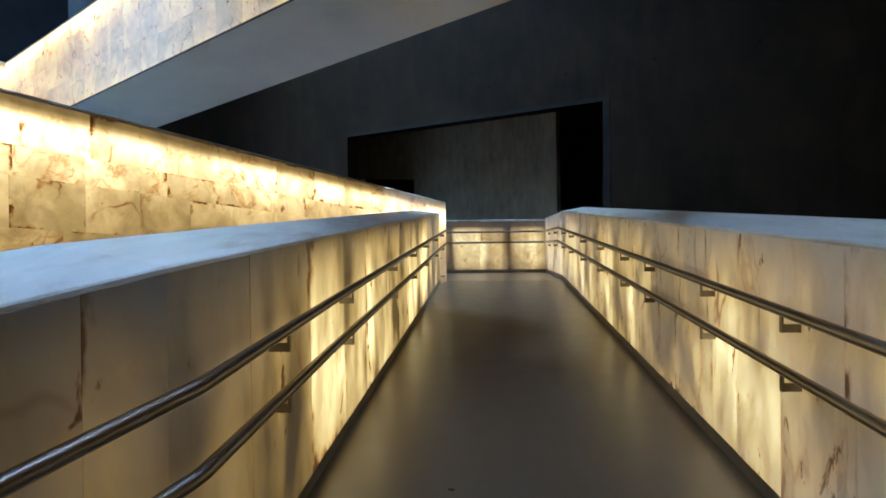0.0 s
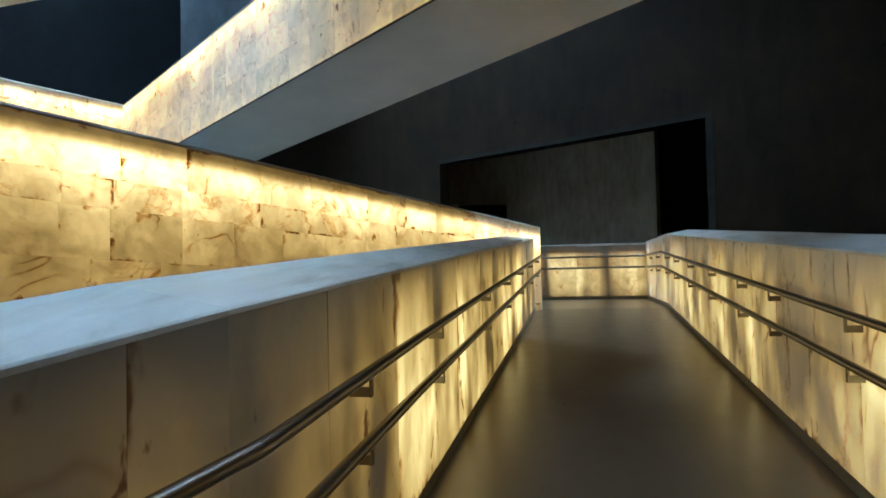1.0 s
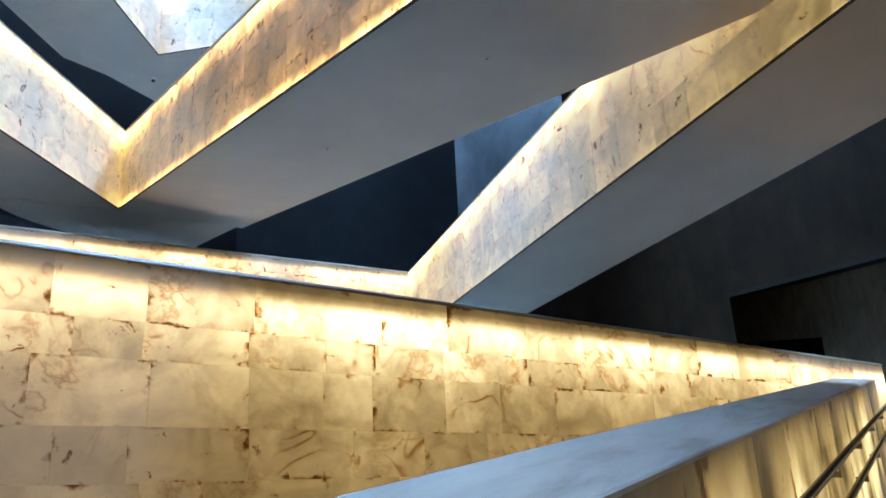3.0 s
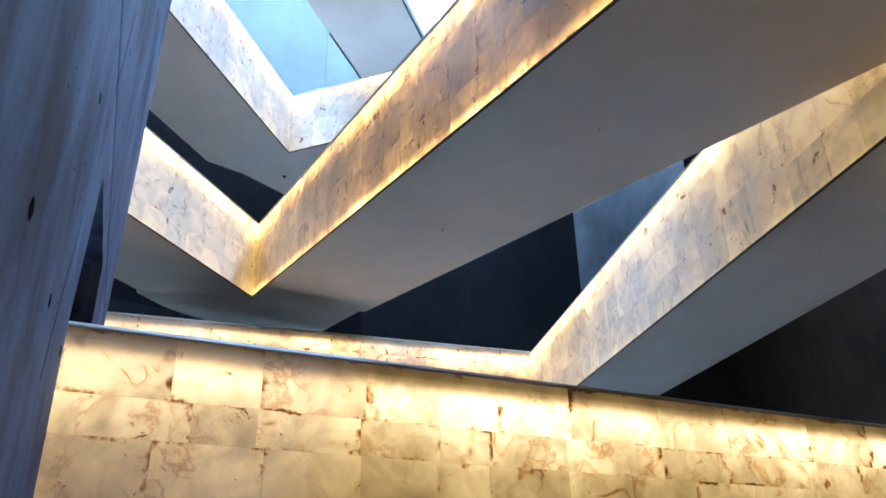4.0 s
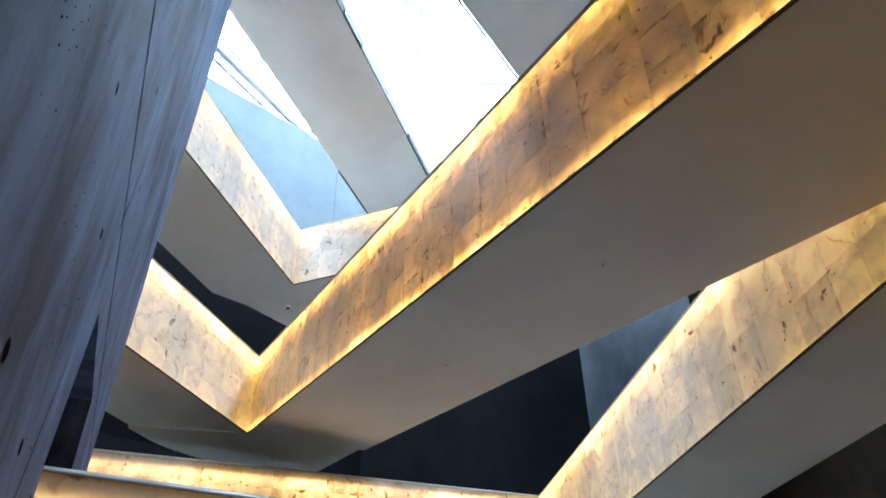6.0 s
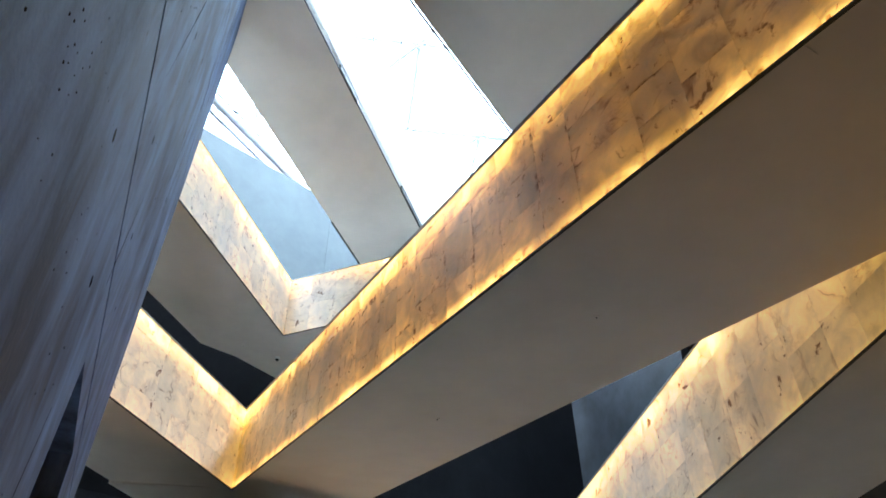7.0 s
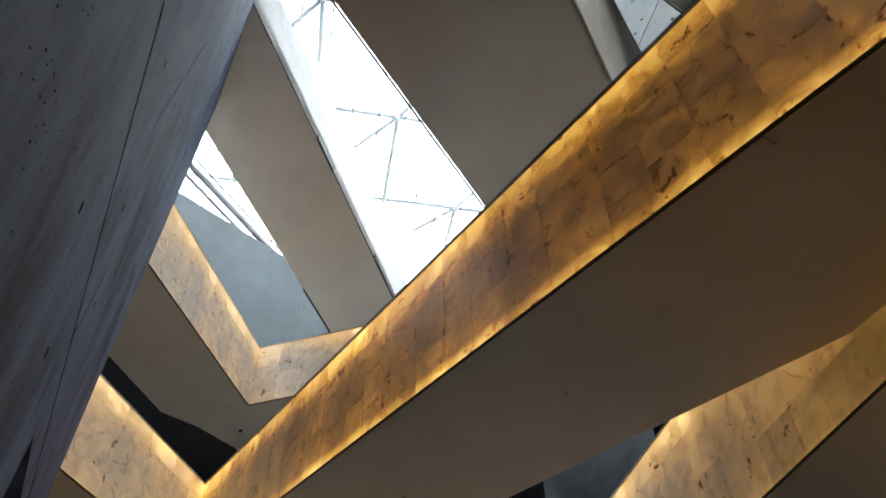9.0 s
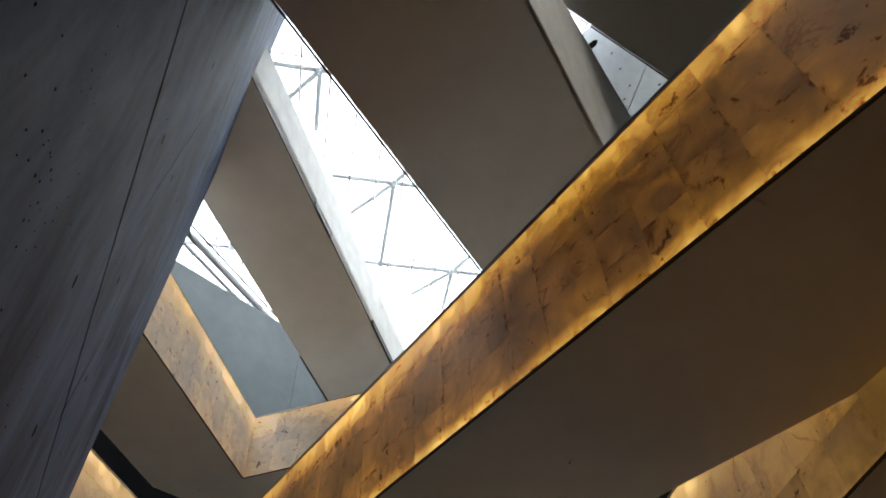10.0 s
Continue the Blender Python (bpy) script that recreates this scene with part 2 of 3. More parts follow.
# unseen upper decks, paled to bounce light onto the soffits above
M_PALEDECK = concrete("pale_bounce_deck", (0.38, 0.37, 0.35), (0.50, 0.48, 0.45), rough=0.5, pits=0.05)
M_WALL = concrete("board_formed_concrete", (0.019, 0.032, 0.064), (0.114, 0.174, 0.304), grain=(1.1, 1.1, 0.45), tight=0.115, rough=0.75, pits=0.9, gloss=0.15, relief=0.6)
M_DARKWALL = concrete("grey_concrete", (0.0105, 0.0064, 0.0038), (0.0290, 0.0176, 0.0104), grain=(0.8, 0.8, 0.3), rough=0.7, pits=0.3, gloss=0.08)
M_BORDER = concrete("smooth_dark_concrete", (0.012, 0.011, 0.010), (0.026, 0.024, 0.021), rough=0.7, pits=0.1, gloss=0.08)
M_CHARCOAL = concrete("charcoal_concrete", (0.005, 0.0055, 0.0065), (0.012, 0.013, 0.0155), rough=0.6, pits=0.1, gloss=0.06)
# near-black tone that carries the shade of the far wall and the doorway
M_BLACKWALL = concrete("shade_black_concrete", (0.0025, 0.0025, 0.003), (0.006, 0.006, 0.007), rough=0.7, pits=0.05, gloss=0.03)
# the recess's warm light is put into this paler, browner concrete
M_RECESS = concrete("warm_lit_recess_concrete", (0.20, 0.172, 0.13), (0.40, 0.35, 0.27), grain=(2, 2, 0.5), rough=0.6, pits=0.1)
# bluish copy of the north wall's concrete, daylight put into its colour
M_BACKWALL = concrete("daylight_blue_concrete", (0.011, 0.014, 0.019), (0.048, 0.056, 0.068), grain=(0.9, 0.9, 0.5), rough=0.6, pits=0.4)
# lighter tone that carries the daylight on the far wall's top
M_TEAL = concrete("daylight_toned_concrete", (0.060, 0.082, 0.092), (0.090, 0.120, 0.130), rough=0.6, pits=0.05)
# much paler copy of the concrete, daylight put into its colour
M_DAYWALL = concrete("daylight_pale_concrete", (0.40, 0.46, 0.50), (0.52, 0.58, 0.62), grain=(0.9, 0.9, 0.5), rough=0.6, pits=0.2)
# for an unseen floor patch that bounces light onto the soffits
M_FLOOR = concrete("pale_bounce_floor", (0.72, 0.66, 0.58), (0.82, 0.76, 0.67), rough=0.5, pits=0.05)
M_STEEL = plain("brushed_steel", (0.225, 0.205, 0.18), 0.34, 1.0, bumpy=0.0)
M_TRIM = plain("dark_metal_trim", (0.05, 0.05, 0.05), 0.45, 0.6)
M_EDGE = plain("grey_metal_edge", (0.10, 0.095, 0.09), 0.4, 0.3)
M_SKIRT = plain("dull_skirting_metal", (0.19, 0.17, 0.14), 0.5, 0.2, var=0.1)
M_TRUSS = plain("painted_steel", (0.78, 0.79, 0.80), 0.45, 0.0)
M_BLACK = plain("black_plastic", (0.02, 0.02, 0.02), 0.3)
M_HOLE = concrete("hole_shadow_grey", (0.006, 0.006, 0.007), (0.012, 0.012, 0.014), rough=0.9, gloss=0.0)
M_WHITE = plain("white_plastic", (0.75, 0.75, 0.73), 0.4)
M_GLASS, gn, gl, gp = material("glare_veil_glass")
clear, milky, both = gn.new("ShaderNodeBsdfTransparent"), gn.new("ShaderNodeBsdfTranslucent"), gn.new("ShaderNodeMixShader")
clear.inputs[0].default_value, milky.inputs[0].default_value = (0.95, 0.98, 1.0, 1), (0.85, 0.88, 0.9, 1)
# slight milkiness pales the framing, standing in for glare
both.inputs[0].default_value = 0.022
gl.new(clear.outputs[0], both.inputs[1])
gl.new(milky.outputs[0], both.inputs[2])
gl.new(both.outputs[0], gn["Material Output"].inputs[0])

# ---- building helpers ----


def mesh_of(name, verts, faces, mat):
    me = bpy.data.meshes.new(name)
    me.from_pydata([tuple(v) for v in verts], [], faces)
    me.materials.append(mat)
    me.update()
    return me


def part(name, bm, mat, parent=None, label=""):
    """Links a bmesh, or a mesh, as one object under a thing or a part."""
    if isinstance(bm, bpy.types.Mesh):
        me = bm
    else:
        bmesh.ops.recalc_face_normals(bm, faces=bm.faces[:])
        me = bpy.data.meshes.new(name)
        bm.to_mesh(me)
        bm.free()
        me.materials.append(mat)
    ob = new(name, me)
    if parent is not None:
        ob.parent = parent
    if label:
        ob["label"] = label
    return ob


def thing(name, label, category, group="", kind=""):
    return tagged(new(name), label, category, group, kind)


def prism(bm, ring, offset):
    """A solid between a ring of points and the same ring moved by offset (a vector or one per point)."""
    a = [bm.verts.new(v) for v in ring]
    offs = offset if isinstance(offset, list) else [offset] * len(ring)
    b = [bm.verts.new(Vector(v) + Vector(o)) for v, o in zip(ring, offs)]
    bm.faces.new(a)
    bm.faces.new(b[::-1])
    k = len(ring)
    for i in range(k):
        bm.faces.new((a[i], a[(i + 1) % k], b[(i + 1) % k], b[i]))
    return bm


def solid(ring, offset):
    return prism(bmesh.new(), [Vector(v) for v in ring], Vector(offset) if not isinstance(offset, list) else offset)


def box(lo, hi, bevel=0.0):
    (x0, y0, z0), (x1, y1, z1) = lo, hi
    bm = solid([(x0, y0, z0), (x1, y0, z0), (x1, y1, z0), (x0, y1, z0)], (0, 0, z1 - z0))
    if bevel:
        bmesh.ops.bevel(bm, geom=bm.edges[:], offset=bevel, segments=2, affect="EDGES")
    return bm


def tube(points, r, sides=16):
    """A round bar along a line of points."""
    bm = bmesh.new()
    rings = []
    pts = [Vector(p) for p in points]
    for i, p in enumerate(pts):
        d = (pts[min(i + 1, len(pts) - 1)] - pts[max(i - 1, 0)]).normalized()
        side = d.cross(Vector((0, 0, 1)))
        side = Vector((1, 0, 0)) if side.length < 1e-4 else side.normalized()
        up = side.cross(d)
        rings.append([bm.verts.new(p + r * (math.cos(a) * side + math.sin(a) * up)) for a in (2 * math.pi * k / sides for k in range(sides))])
    for a, b in zip(rings, rings[1:]):
        for k in range(sides):
            bm.faces.new((a[k], a[(k + 1) % sides], b[(k + 1) % sides], b[k])).smooth = True
    bm.faces.new(rings[0][::-1])
    bm.faces.new(rings[-1])
    return bm


def panels(parent, top, run, length, rows, out, mat, widths=(0.35, 0.8), first=0.0, deep=0.03, name="panel", height=None, joints=(), skip=0.0):
    """Stone panels, each one a piece: rows hang down from the line that starts at top and goes along run."""
    top, run, out = Vector(top), Vector(run), Vector(out)
    total = height or sum(rows)
    drop = skip
    for i, h in enumerate(rows):
        u = 0.0
        fixed = list(joints[i]) if i < len(joints) else []
        while u < length - 0.01:
            w = random.uniform(*widths)
            ahead = [j for j in fixed if j > u + 0.05]
            if ahead and u >= fixed[0] - 0.01:
                w = ahead[0] - u
            elif ahead and u + w > fixed[0] - widths[0]:
                w = fixed[0] - u
            if length - u - w < widths[0] * 0.7:
                w = length - u
            g, c = 0.0002, 0.0008
            proud = random.uniform(-0.0015, 0.0015)
            co = []
            for inset, o in ((g, -deep), (g, proud - 0.0008), (g + c * 0.6, proud)):
                for uu, dd in ((u + inset, drop + inset), (u + w - inset, drop + inset), (u + w - inset, drop + h - inset), (u + inset, drop + h - inset)):
                    co.append((top + run * uu + Vector((0, 0, -dd)) + out * o, uu + first, 1 - dd / total, (uu - u) / w, (dd - drop) / h))
            faces = [(0, 1, 5, 4), (1, 2, 6, 5), (2, 3, 7, 6), (3, 0, 4, 7), (4, 5, 9, 8), (5, 6, 10, 9), (6, 7, 11, 10), (7, 4, 8, 11), (8, 9, 10, 11), (3, 2, 1, 0)]
            if run.cross(Vector((0, 0, -1))).dot(out) < 0:
                faces = [f[::-1] for f in faces]
            me = mesh_of(name, [v[0] for v in co], faces, mat)
            layer = me.uv_layers.new(name="UVMap")
            for lp in me.loops:
                layer.data[lp.index].uv = co[lp.vertex_index][1:3]
            local = me.uv_layers.new(name="tile")
            for lp in me.loops:
                local.data[lp.index].uv = co[lp.vertex_index][3:]
            part(name, me, mat, parent)
            u += w
        drop += h


def columns(parent, top, run, length, height, out, mat, widths=(0.42, 0.72)):
    """Stone facing with upright joints from top to bottom and uneven rows between them."""
    u = 0.0
    while u < length - 0.01:
        w = random.uniform(*widths)
        if length - u - w < 0.3:
            w = length - u
        cuts = random.choice(((0.2, 0.55), (0.2, 0.5, 0.8), (0.2, 0.42, 0.72), (0.2, 0.66), (0.2, 0.34, 0.70)))
        marks = [0.0] + [0.2 if c == 0.2 else min(0.95, c + random.uniform(-0.04, 0.04)) for c in cuts] + [1.0]
        for a, b in zip(marks, marks[1:]):
            panels(parent, Vector(top) + Vector(run) * u, run, w, ((b - a) * height,), out, mat, (w, w), first=u, height=height, skip=a * height)
        u += w


def coping(parent, start, run, length, out, thick, rise=0.06, lap=0.008, high=0.028, piece=1.6, mitre=(0.0, 0.0), mat=None):
    """Coping stones: a sloping top, higher on the side that faces out."""
    start, run, out = Vector(start), Vector(run), Vector(out)
    u = 0.0
    while u < length - 0.01:
        w = min(piece * random.uniform(0.8, 1.2), length - u)
        if length - u - w < 0.5:
            w = length - u
        cham = min(0.015, high * 0.6)
        prof = [(lap, -cham), (lap, -high), (-thick - lap, -high - rise), (-thick - lap, -rise), (-thick - lap + 0.008, -rise + 0.006), (lap - cham, 0.004)]
        cut0 = mitre[0] if u == 0.0 else 0.0
        cut1 = mitre[1] if u + w > length - 0.02 else 0.0
        flat = Vector((run.x, run.y, 0))
        ring = [start + run * (u + 0.0004) + flat * (cut0 * (o + thick)) + out * o + Vector((0, 0, z)) for o, z in prof]
        part("coping_stone", solid(ring, [run * (w - 0.0008) + flat * ((cut1 - cut0) * (o + thick)) for o, z in prof]), mat or M_CAP, parent)
        u += w


H = 1.58
SLAB = 0.36
THICK = 0.35
GROUP = "ramps zigzagging through the atrium"


def walkway(label, start, az, slope, length, width, side, rows=(0.29, 0.27, 0.38, 0.36, 0.23), lip=0.0, mat=None, widths=(0.4, 0.75), back=0.0, joints=(), pale=None, floor=None, edge=0.042, high=H):
    """A ramp: start is the upper outer edge of the parapet that is seen; side +1 when the deck lies to the left of the direction az."""
    a = radians(az)
    flat = Vector((math.cos(a), math.sin(a), 0))
    run = flat + Vector((0, 0, slope))
    out = Vector((math.sin(a), -math.cos(a), 0)) * side
    start = Vector(start) - run * back
    length += back
    root = thing("ramp", label, "ramp", GROUP)
    dz = Vector((0, 0, 1))
    low = start - dz * high
    ins = -out
    deck = [low + ins * 0.03, low + ins * width, low + ins * width + dz * SLAB, low + ins * 0.03 + dz * SLAB]
    part("soffit", solid(deck, run * length), M_SOFFIT, root, "smooth painted soffit")
    up = dz * (SLAB + 0.004)
    part("deck", solid([low + ins * THICK + up, low + ins * (width - THICK) + up, low + ins * (width - THICK) + up + dz * 0.03, low + ins * THICK + up + dz * 0.03], run * length), floor or M_DECK, root, "smooth concrete floor")
    part("edge_trim", solid([low + out * 0.006, low + ins * 0.02, low + ins * 0.02 - dz * 0.016, low + out * 0.006 - dz * 0.016], run * length), M_TRIM, root, "thin dark metal edge")
    if lip:
        part("soffit_lip", solid([low + ins * 0.022 - dz * 0.001, low + ins * 0.15 - dz * 0.001, low + ins * 0.14 - dz * 0.022, low + ins * 0.022 - dz * 0.018], run * lip), M_SOFFIT, root)
    for far in (0, 1):
        o = ins * (width - 0.03) if far else ins * 0.03
        inn = ins * (-1 if far else 1)
        wall_ring = [start + o - dz * 0.05, start + o + inn * (THICK - 0.06) - dz * 0.1, low + o + inn * (THICK - 0.06) + dz * SLAB, low + o + dz * (SLAB if far else 0.005)]
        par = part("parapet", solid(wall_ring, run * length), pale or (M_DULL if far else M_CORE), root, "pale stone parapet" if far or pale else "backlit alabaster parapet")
        outw = -inn
        if not pale:
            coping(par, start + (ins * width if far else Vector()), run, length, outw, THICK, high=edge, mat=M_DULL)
        if not far and mat and not joints:
            columns(par, start - dz * edge, run, length, high - edge, out, mat)
        elif not far and mat:
            panels(par, start - dz * edge, run, length, rows, out, mat, widths, first=-back, height=high - edge, joints=joints)
    return root


def rounded(chain, times=3):
    """Cuts the corners of an open chain of points, again and again, and keeps its ends."""
    for _ in range(times):
        cut = [chain[0]]
        for p, q in zip(chain, chain[1:]):
            cut += [tuple(0.75 * a + 0.25 * b for a, b in zip(p, q)), tuple(0.25 * a + 0.75 * b for a, b in zip(p, q))]
        chain = cut + [chain[-1]]
    return chain


def landing(poly, z, label="grey painted underside of a ramp landing"):
    root = thing("ramp_landing", label, "landing", GROUP)
    part("soffit", solid([(x, y, z + 0.004) for x, y in poly], (0, 0, SLAB - 0.02)), M_SOFFIT, root)
    return root


# ---- the ramp that the camera stands on ----
S, P = 0.061, 1.15
Y0, Y1, YE = 1.62, 11.2, 14.3
Z1 = S * Y1
LX0, LX1, RX0, RX1 = -0.79, -0.70, 1.19, 1.33


def floor_z(y):
    return S * min(y, Y1)


def left_x(y):
    return LX0 + (LX1 - LX0) * max(0.0, min(1.0, (y - 3) / 8.2))


def right_x(y):
    return RX0 + (RX1 - RX0) * max(0.0, (y - Y0) / (Y1 - Y0))


own = thing("ramp", "polished concrete ramp between low backlit alabaster parapets", "ramp", GROUP)
for y0, y1, xs in ((-5, Y0, (-2.35, -1.12, 1.52, 1.52)), (Y0, Y1, (-1.12, -1.05, 1.66, 1.52)), (Y1, YE + 0.3, (-2.6, -2.6, 1.68, 1.68))):
    za, zb = floor_z(y0), floor_z(y1)
    part("deck", solid([(xs[0], y0, za), (xs[1], y1, zb), (xs[2], y1, zb), (xs[3], y0, za)], (0, 0, -SLAB)), M_DECK, own, "polished grey concrete floor")
BEND = radians(16)
near_end = Vector((LX0 - 3.2 * math.sin(BEND), Y0 - 3.2 * math.cos(BEND), S * Y0 - 0.135 * 3.2))
SPANS = [
    (-1, near_end, Vector((LX0, Y0, S * Y0))),
    (-1, Vector((LX0, Y0, S * Y0)), Vector((LX0, 3.0, S * 3.0))),
    (-1, Vector((LX0, 3.0, S * 3.0)), Vector((LX1, Y1, Z1))),
    (1, Vector((RX0, -3.0, S * -3.0)), Vector((RX0, Y0, S * Y0))),
    (1, Vector((RX0, Y0, S * Y0)), Vector((RX1, Y1, Z1))),
    (1, Vector((RX1, Y1, Z1)), Vector((RX1, YE, Z1))),
]
DZ = Vector((0, 0, 1))
for side, a0, a1 in SPANS:
    length = (a1 - a0).to_2d().length
    run = (a1 - a0) / length
    out = Vector((-run.y, run.x, 0)) * side
    away = -out
    par = part("parapet", solid([a0 + away * 0.03, a0 + away * 0.34, a0 + away * 0.34 + DZ * (P + 0.03), a0 + away * 0.03 + DZ * (P - 0.02)], a1 - a0), M_CORE, own, "backlit alabaster parapet")
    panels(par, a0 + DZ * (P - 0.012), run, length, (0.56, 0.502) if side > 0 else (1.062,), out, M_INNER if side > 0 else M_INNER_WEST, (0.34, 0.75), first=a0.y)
    coping(par, a0 + away * THICK + DZ * (P + 0.06), run, length, away, THICK, high=0.012, lap=0.0, piece=1.9,
           mitre=((0.0, -math.tan(BEND / 2)) if a0 is near_end else (math.tan(BEND / 2), 0.0) if side < 0 and abs(a0.y - Y0) < 0.01 else (0.0, 0.0)))
    part("skirting", solid([a0 + away * 0.004 + DZ * 0.002, a0 + away * 0.028 + DZ * 0.002, a0 + away * 0.028 + DZ * 0.092, a0 + away * 0.004 + DZ * 0.092], a1 - a0), M_SKIRT, own, "dull grey metal skirting")
# end wall of the far landing
end = part("parapet", box((-2.6, YE + 0.03, Z1), (RX1 + 0.35, YE + 0.3, Z1 + P - 0.06)), M_CORE, own, "backlit alabaster parapet")
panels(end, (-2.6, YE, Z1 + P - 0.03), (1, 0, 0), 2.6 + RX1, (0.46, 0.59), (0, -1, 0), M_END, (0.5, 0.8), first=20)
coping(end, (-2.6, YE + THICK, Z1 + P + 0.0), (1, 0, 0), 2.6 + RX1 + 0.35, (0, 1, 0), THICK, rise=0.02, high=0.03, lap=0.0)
# unseen glowing panels on the back, added to light the recess warmly
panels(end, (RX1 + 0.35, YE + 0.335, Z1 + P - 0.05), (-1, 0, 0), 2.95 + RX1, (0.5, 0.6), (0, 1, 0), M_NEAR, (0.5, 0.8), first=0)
part("skirting", box((-2.6, YE + 0.012, Z1 + 0.002), (RX1, YE + 0.028, Z1 + 0.068)), M_SKIRT, own)


def bracket(parent, y, z, side, x):
    """A flat bar hanging from the rail and a deeper bar from its foot to the parapet."""
    bm = bmesh.new()
    prism(bm, [Vector((x, y - 0.013, z - 0.015)), Vector((x, y + 0.013, z - 0.015)), Vector((x, y + 0.013, z - 0.085)), Vector((x, y - 0.013, z - 0.085))], Vector((side * 0.007, 0, 0)))
    prism(bm, [Vector((x + side * 0.007, y - 0.006, z - 0.085)), Vector((x + side * 0.007, y + 0.006, z - 0.085)), Vector((x + side * 0.007, y + 0.006, z - 0.053)), Vector((x + side * 0.007, y - 0.006, z - 0.053))], Vector((side * 0.07, 0, 0)))
    part("bracket", bm, M_STEEL, parent, "flat steel bracket")


def along_side(side, y):
    """Where the rail runs, beside the parapet's face."""
    if side < 0 and y < Y0:
        k = (Y0 - y) / math.cos(BEND)
        return Vector((LX0 + 0.09 - math.sin(BEND) * k, y, S * Y0 - 0.135 * k))
    return Vector(((left_x(y) + 0.09) if side < 0 else (right_x(y) - 0.075), y, floor_z(y)))


for side in (-1, 1):
    rail = thing("handrail", "double brushed steel handrail fixed to an alabaster parapet", "handrail", "handrails along the ramp")
    for h in ((0.86, 0.64) if side < 0 else (0.875, 0.65)):
        ys = [-1.2, 0.5, Y0 - 0.10, Y0 - 0.05, Y0, Y0 + 0.05, Y0 + 0.10, 3, 5, 7, 9, Y1 - 0.25] + ([Y1 - 0.1, Y1 + 0.1, YE - 0.2, YE - 0.1] if side > 0 else [])
        pts = [along_side(side, y) + DZ * h for y in ys]
        if side < 0:
            pts[3] += Vector((0.003, 0, 0))
        else:
            pts += [Vector((x, YE - 0.075, Z1 + h)) for x in (right_x(YE) - 0.2, -0.3, -2.5)]
        part("rail", tube(pts, 0.021), M_STEEL, rail)
        for y in ((1.08, 2.37, 3.53, 5.25, 6.64, 8.0, 9.4, 10.7) if side < 0 else (1.5, 2.61, 3.59, 4.89, 5.8, 7.07, 8.4, 9.65, 10.7, 12.0, 13.2)):
            q = along_side(side, y)
            bracket(rail, y, q.z + h, side, q.x)

# ---- the other ramps ----
T1 = (-0.614, 11.138, 2.006)
V1 = (-10.10, 13.63, 5.29)
V2 = (-11.78, 7.11, 7.29)
V3 = (-12.44, 8.05, 11.22)
ALA = "ramp with backlit veined alabaster parapet, "
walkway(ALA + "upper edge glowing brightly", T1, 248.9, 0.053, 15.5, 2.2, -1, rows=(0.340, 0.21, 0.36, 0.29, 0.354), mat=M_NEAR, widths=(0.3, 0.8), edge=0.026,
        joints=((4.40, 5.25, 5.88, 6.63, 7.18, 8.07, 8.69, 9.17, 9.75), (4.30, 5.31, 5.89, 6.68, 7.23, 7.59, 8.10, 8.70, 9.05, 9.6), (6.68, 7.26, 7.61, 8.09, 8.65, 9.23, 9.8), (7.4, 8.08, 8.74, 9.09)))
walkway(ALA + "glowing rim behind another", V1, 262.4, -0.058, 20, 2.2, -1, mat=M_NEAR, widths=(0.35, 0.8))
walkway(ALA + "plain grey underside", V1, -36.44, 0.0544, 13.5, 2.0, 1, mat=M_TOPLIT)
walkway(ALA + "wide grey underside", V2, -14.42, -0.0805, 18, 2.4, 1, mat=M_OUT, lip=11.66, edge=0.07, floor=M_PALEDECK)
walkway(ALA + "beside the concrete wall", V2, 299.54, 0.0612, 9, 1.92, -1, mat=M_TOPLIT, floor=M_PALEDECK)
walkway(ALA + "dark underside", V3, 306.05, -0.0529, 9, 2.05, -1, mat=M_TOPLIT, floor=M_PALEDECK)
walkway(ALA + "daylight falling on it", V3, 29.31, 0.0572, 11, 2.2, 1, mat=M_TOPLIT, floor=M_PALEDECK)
landing([V1[:2], (-8.91, 15.24), (-10.3, 16.4), (-12.3, 15.2), (-12.28, 13.92)], V1[2] - H)
landing([V2[:2]] + rounded([(-9.9, 9.1), (-12.6, 9.55), (-13.75, 9.75), (-14.0, 8.0), (-13.75, 6.4), (-13.0, 5.35)]), V2[2] - H)
landing([V3[:2], (-13.52, 9.97), (-14.4, 9.2), (-14.1, 7.8), (-14.1, 6.84)], V3[2] - H)


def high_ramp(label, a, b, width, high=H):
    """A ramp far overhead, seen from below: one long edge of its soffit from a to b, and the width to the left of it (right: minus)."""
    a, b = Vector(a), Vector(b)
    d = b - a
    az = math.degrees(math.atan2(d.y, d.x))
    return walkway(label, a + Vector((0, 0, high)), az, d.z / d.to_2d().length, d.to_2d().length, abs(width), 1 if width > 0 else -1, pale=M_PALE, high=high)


crossing = high_ramp("pale grey ramp crossing high under the skylight", (-4.6, -0.05, 13), (-12.6, 14.56, 13), 2.15)
along, aside = Vector((-8.0, 14.61, 0)).normalized(), Vector((-14.61, -8.0, 0)).normalized()
for u0, u1, across in ((6.6, 7.5, 0.0), (10.4, 12.6, 0.0), (11.0, 14.0, 2.15)):
    at = Vector((-4.6, -0.05, 12.99)) + along * u0 + aside * (across - 0.02)
    part("shadow_gap", solid([at, at + aside * 0.05, at + aside * 0.05 + Vector((0, 0, 0.16)), at + Vector((0, 0, 0.16))], along * (u1 - u0)), M_TRIM, crossing, "dark metal edge strip")
wide = high_ramp("wide grey ramp overhead with a tall pale fascia", (-2.6, -1.2, 9), (-5.3, 11.0, 9), -2.4)
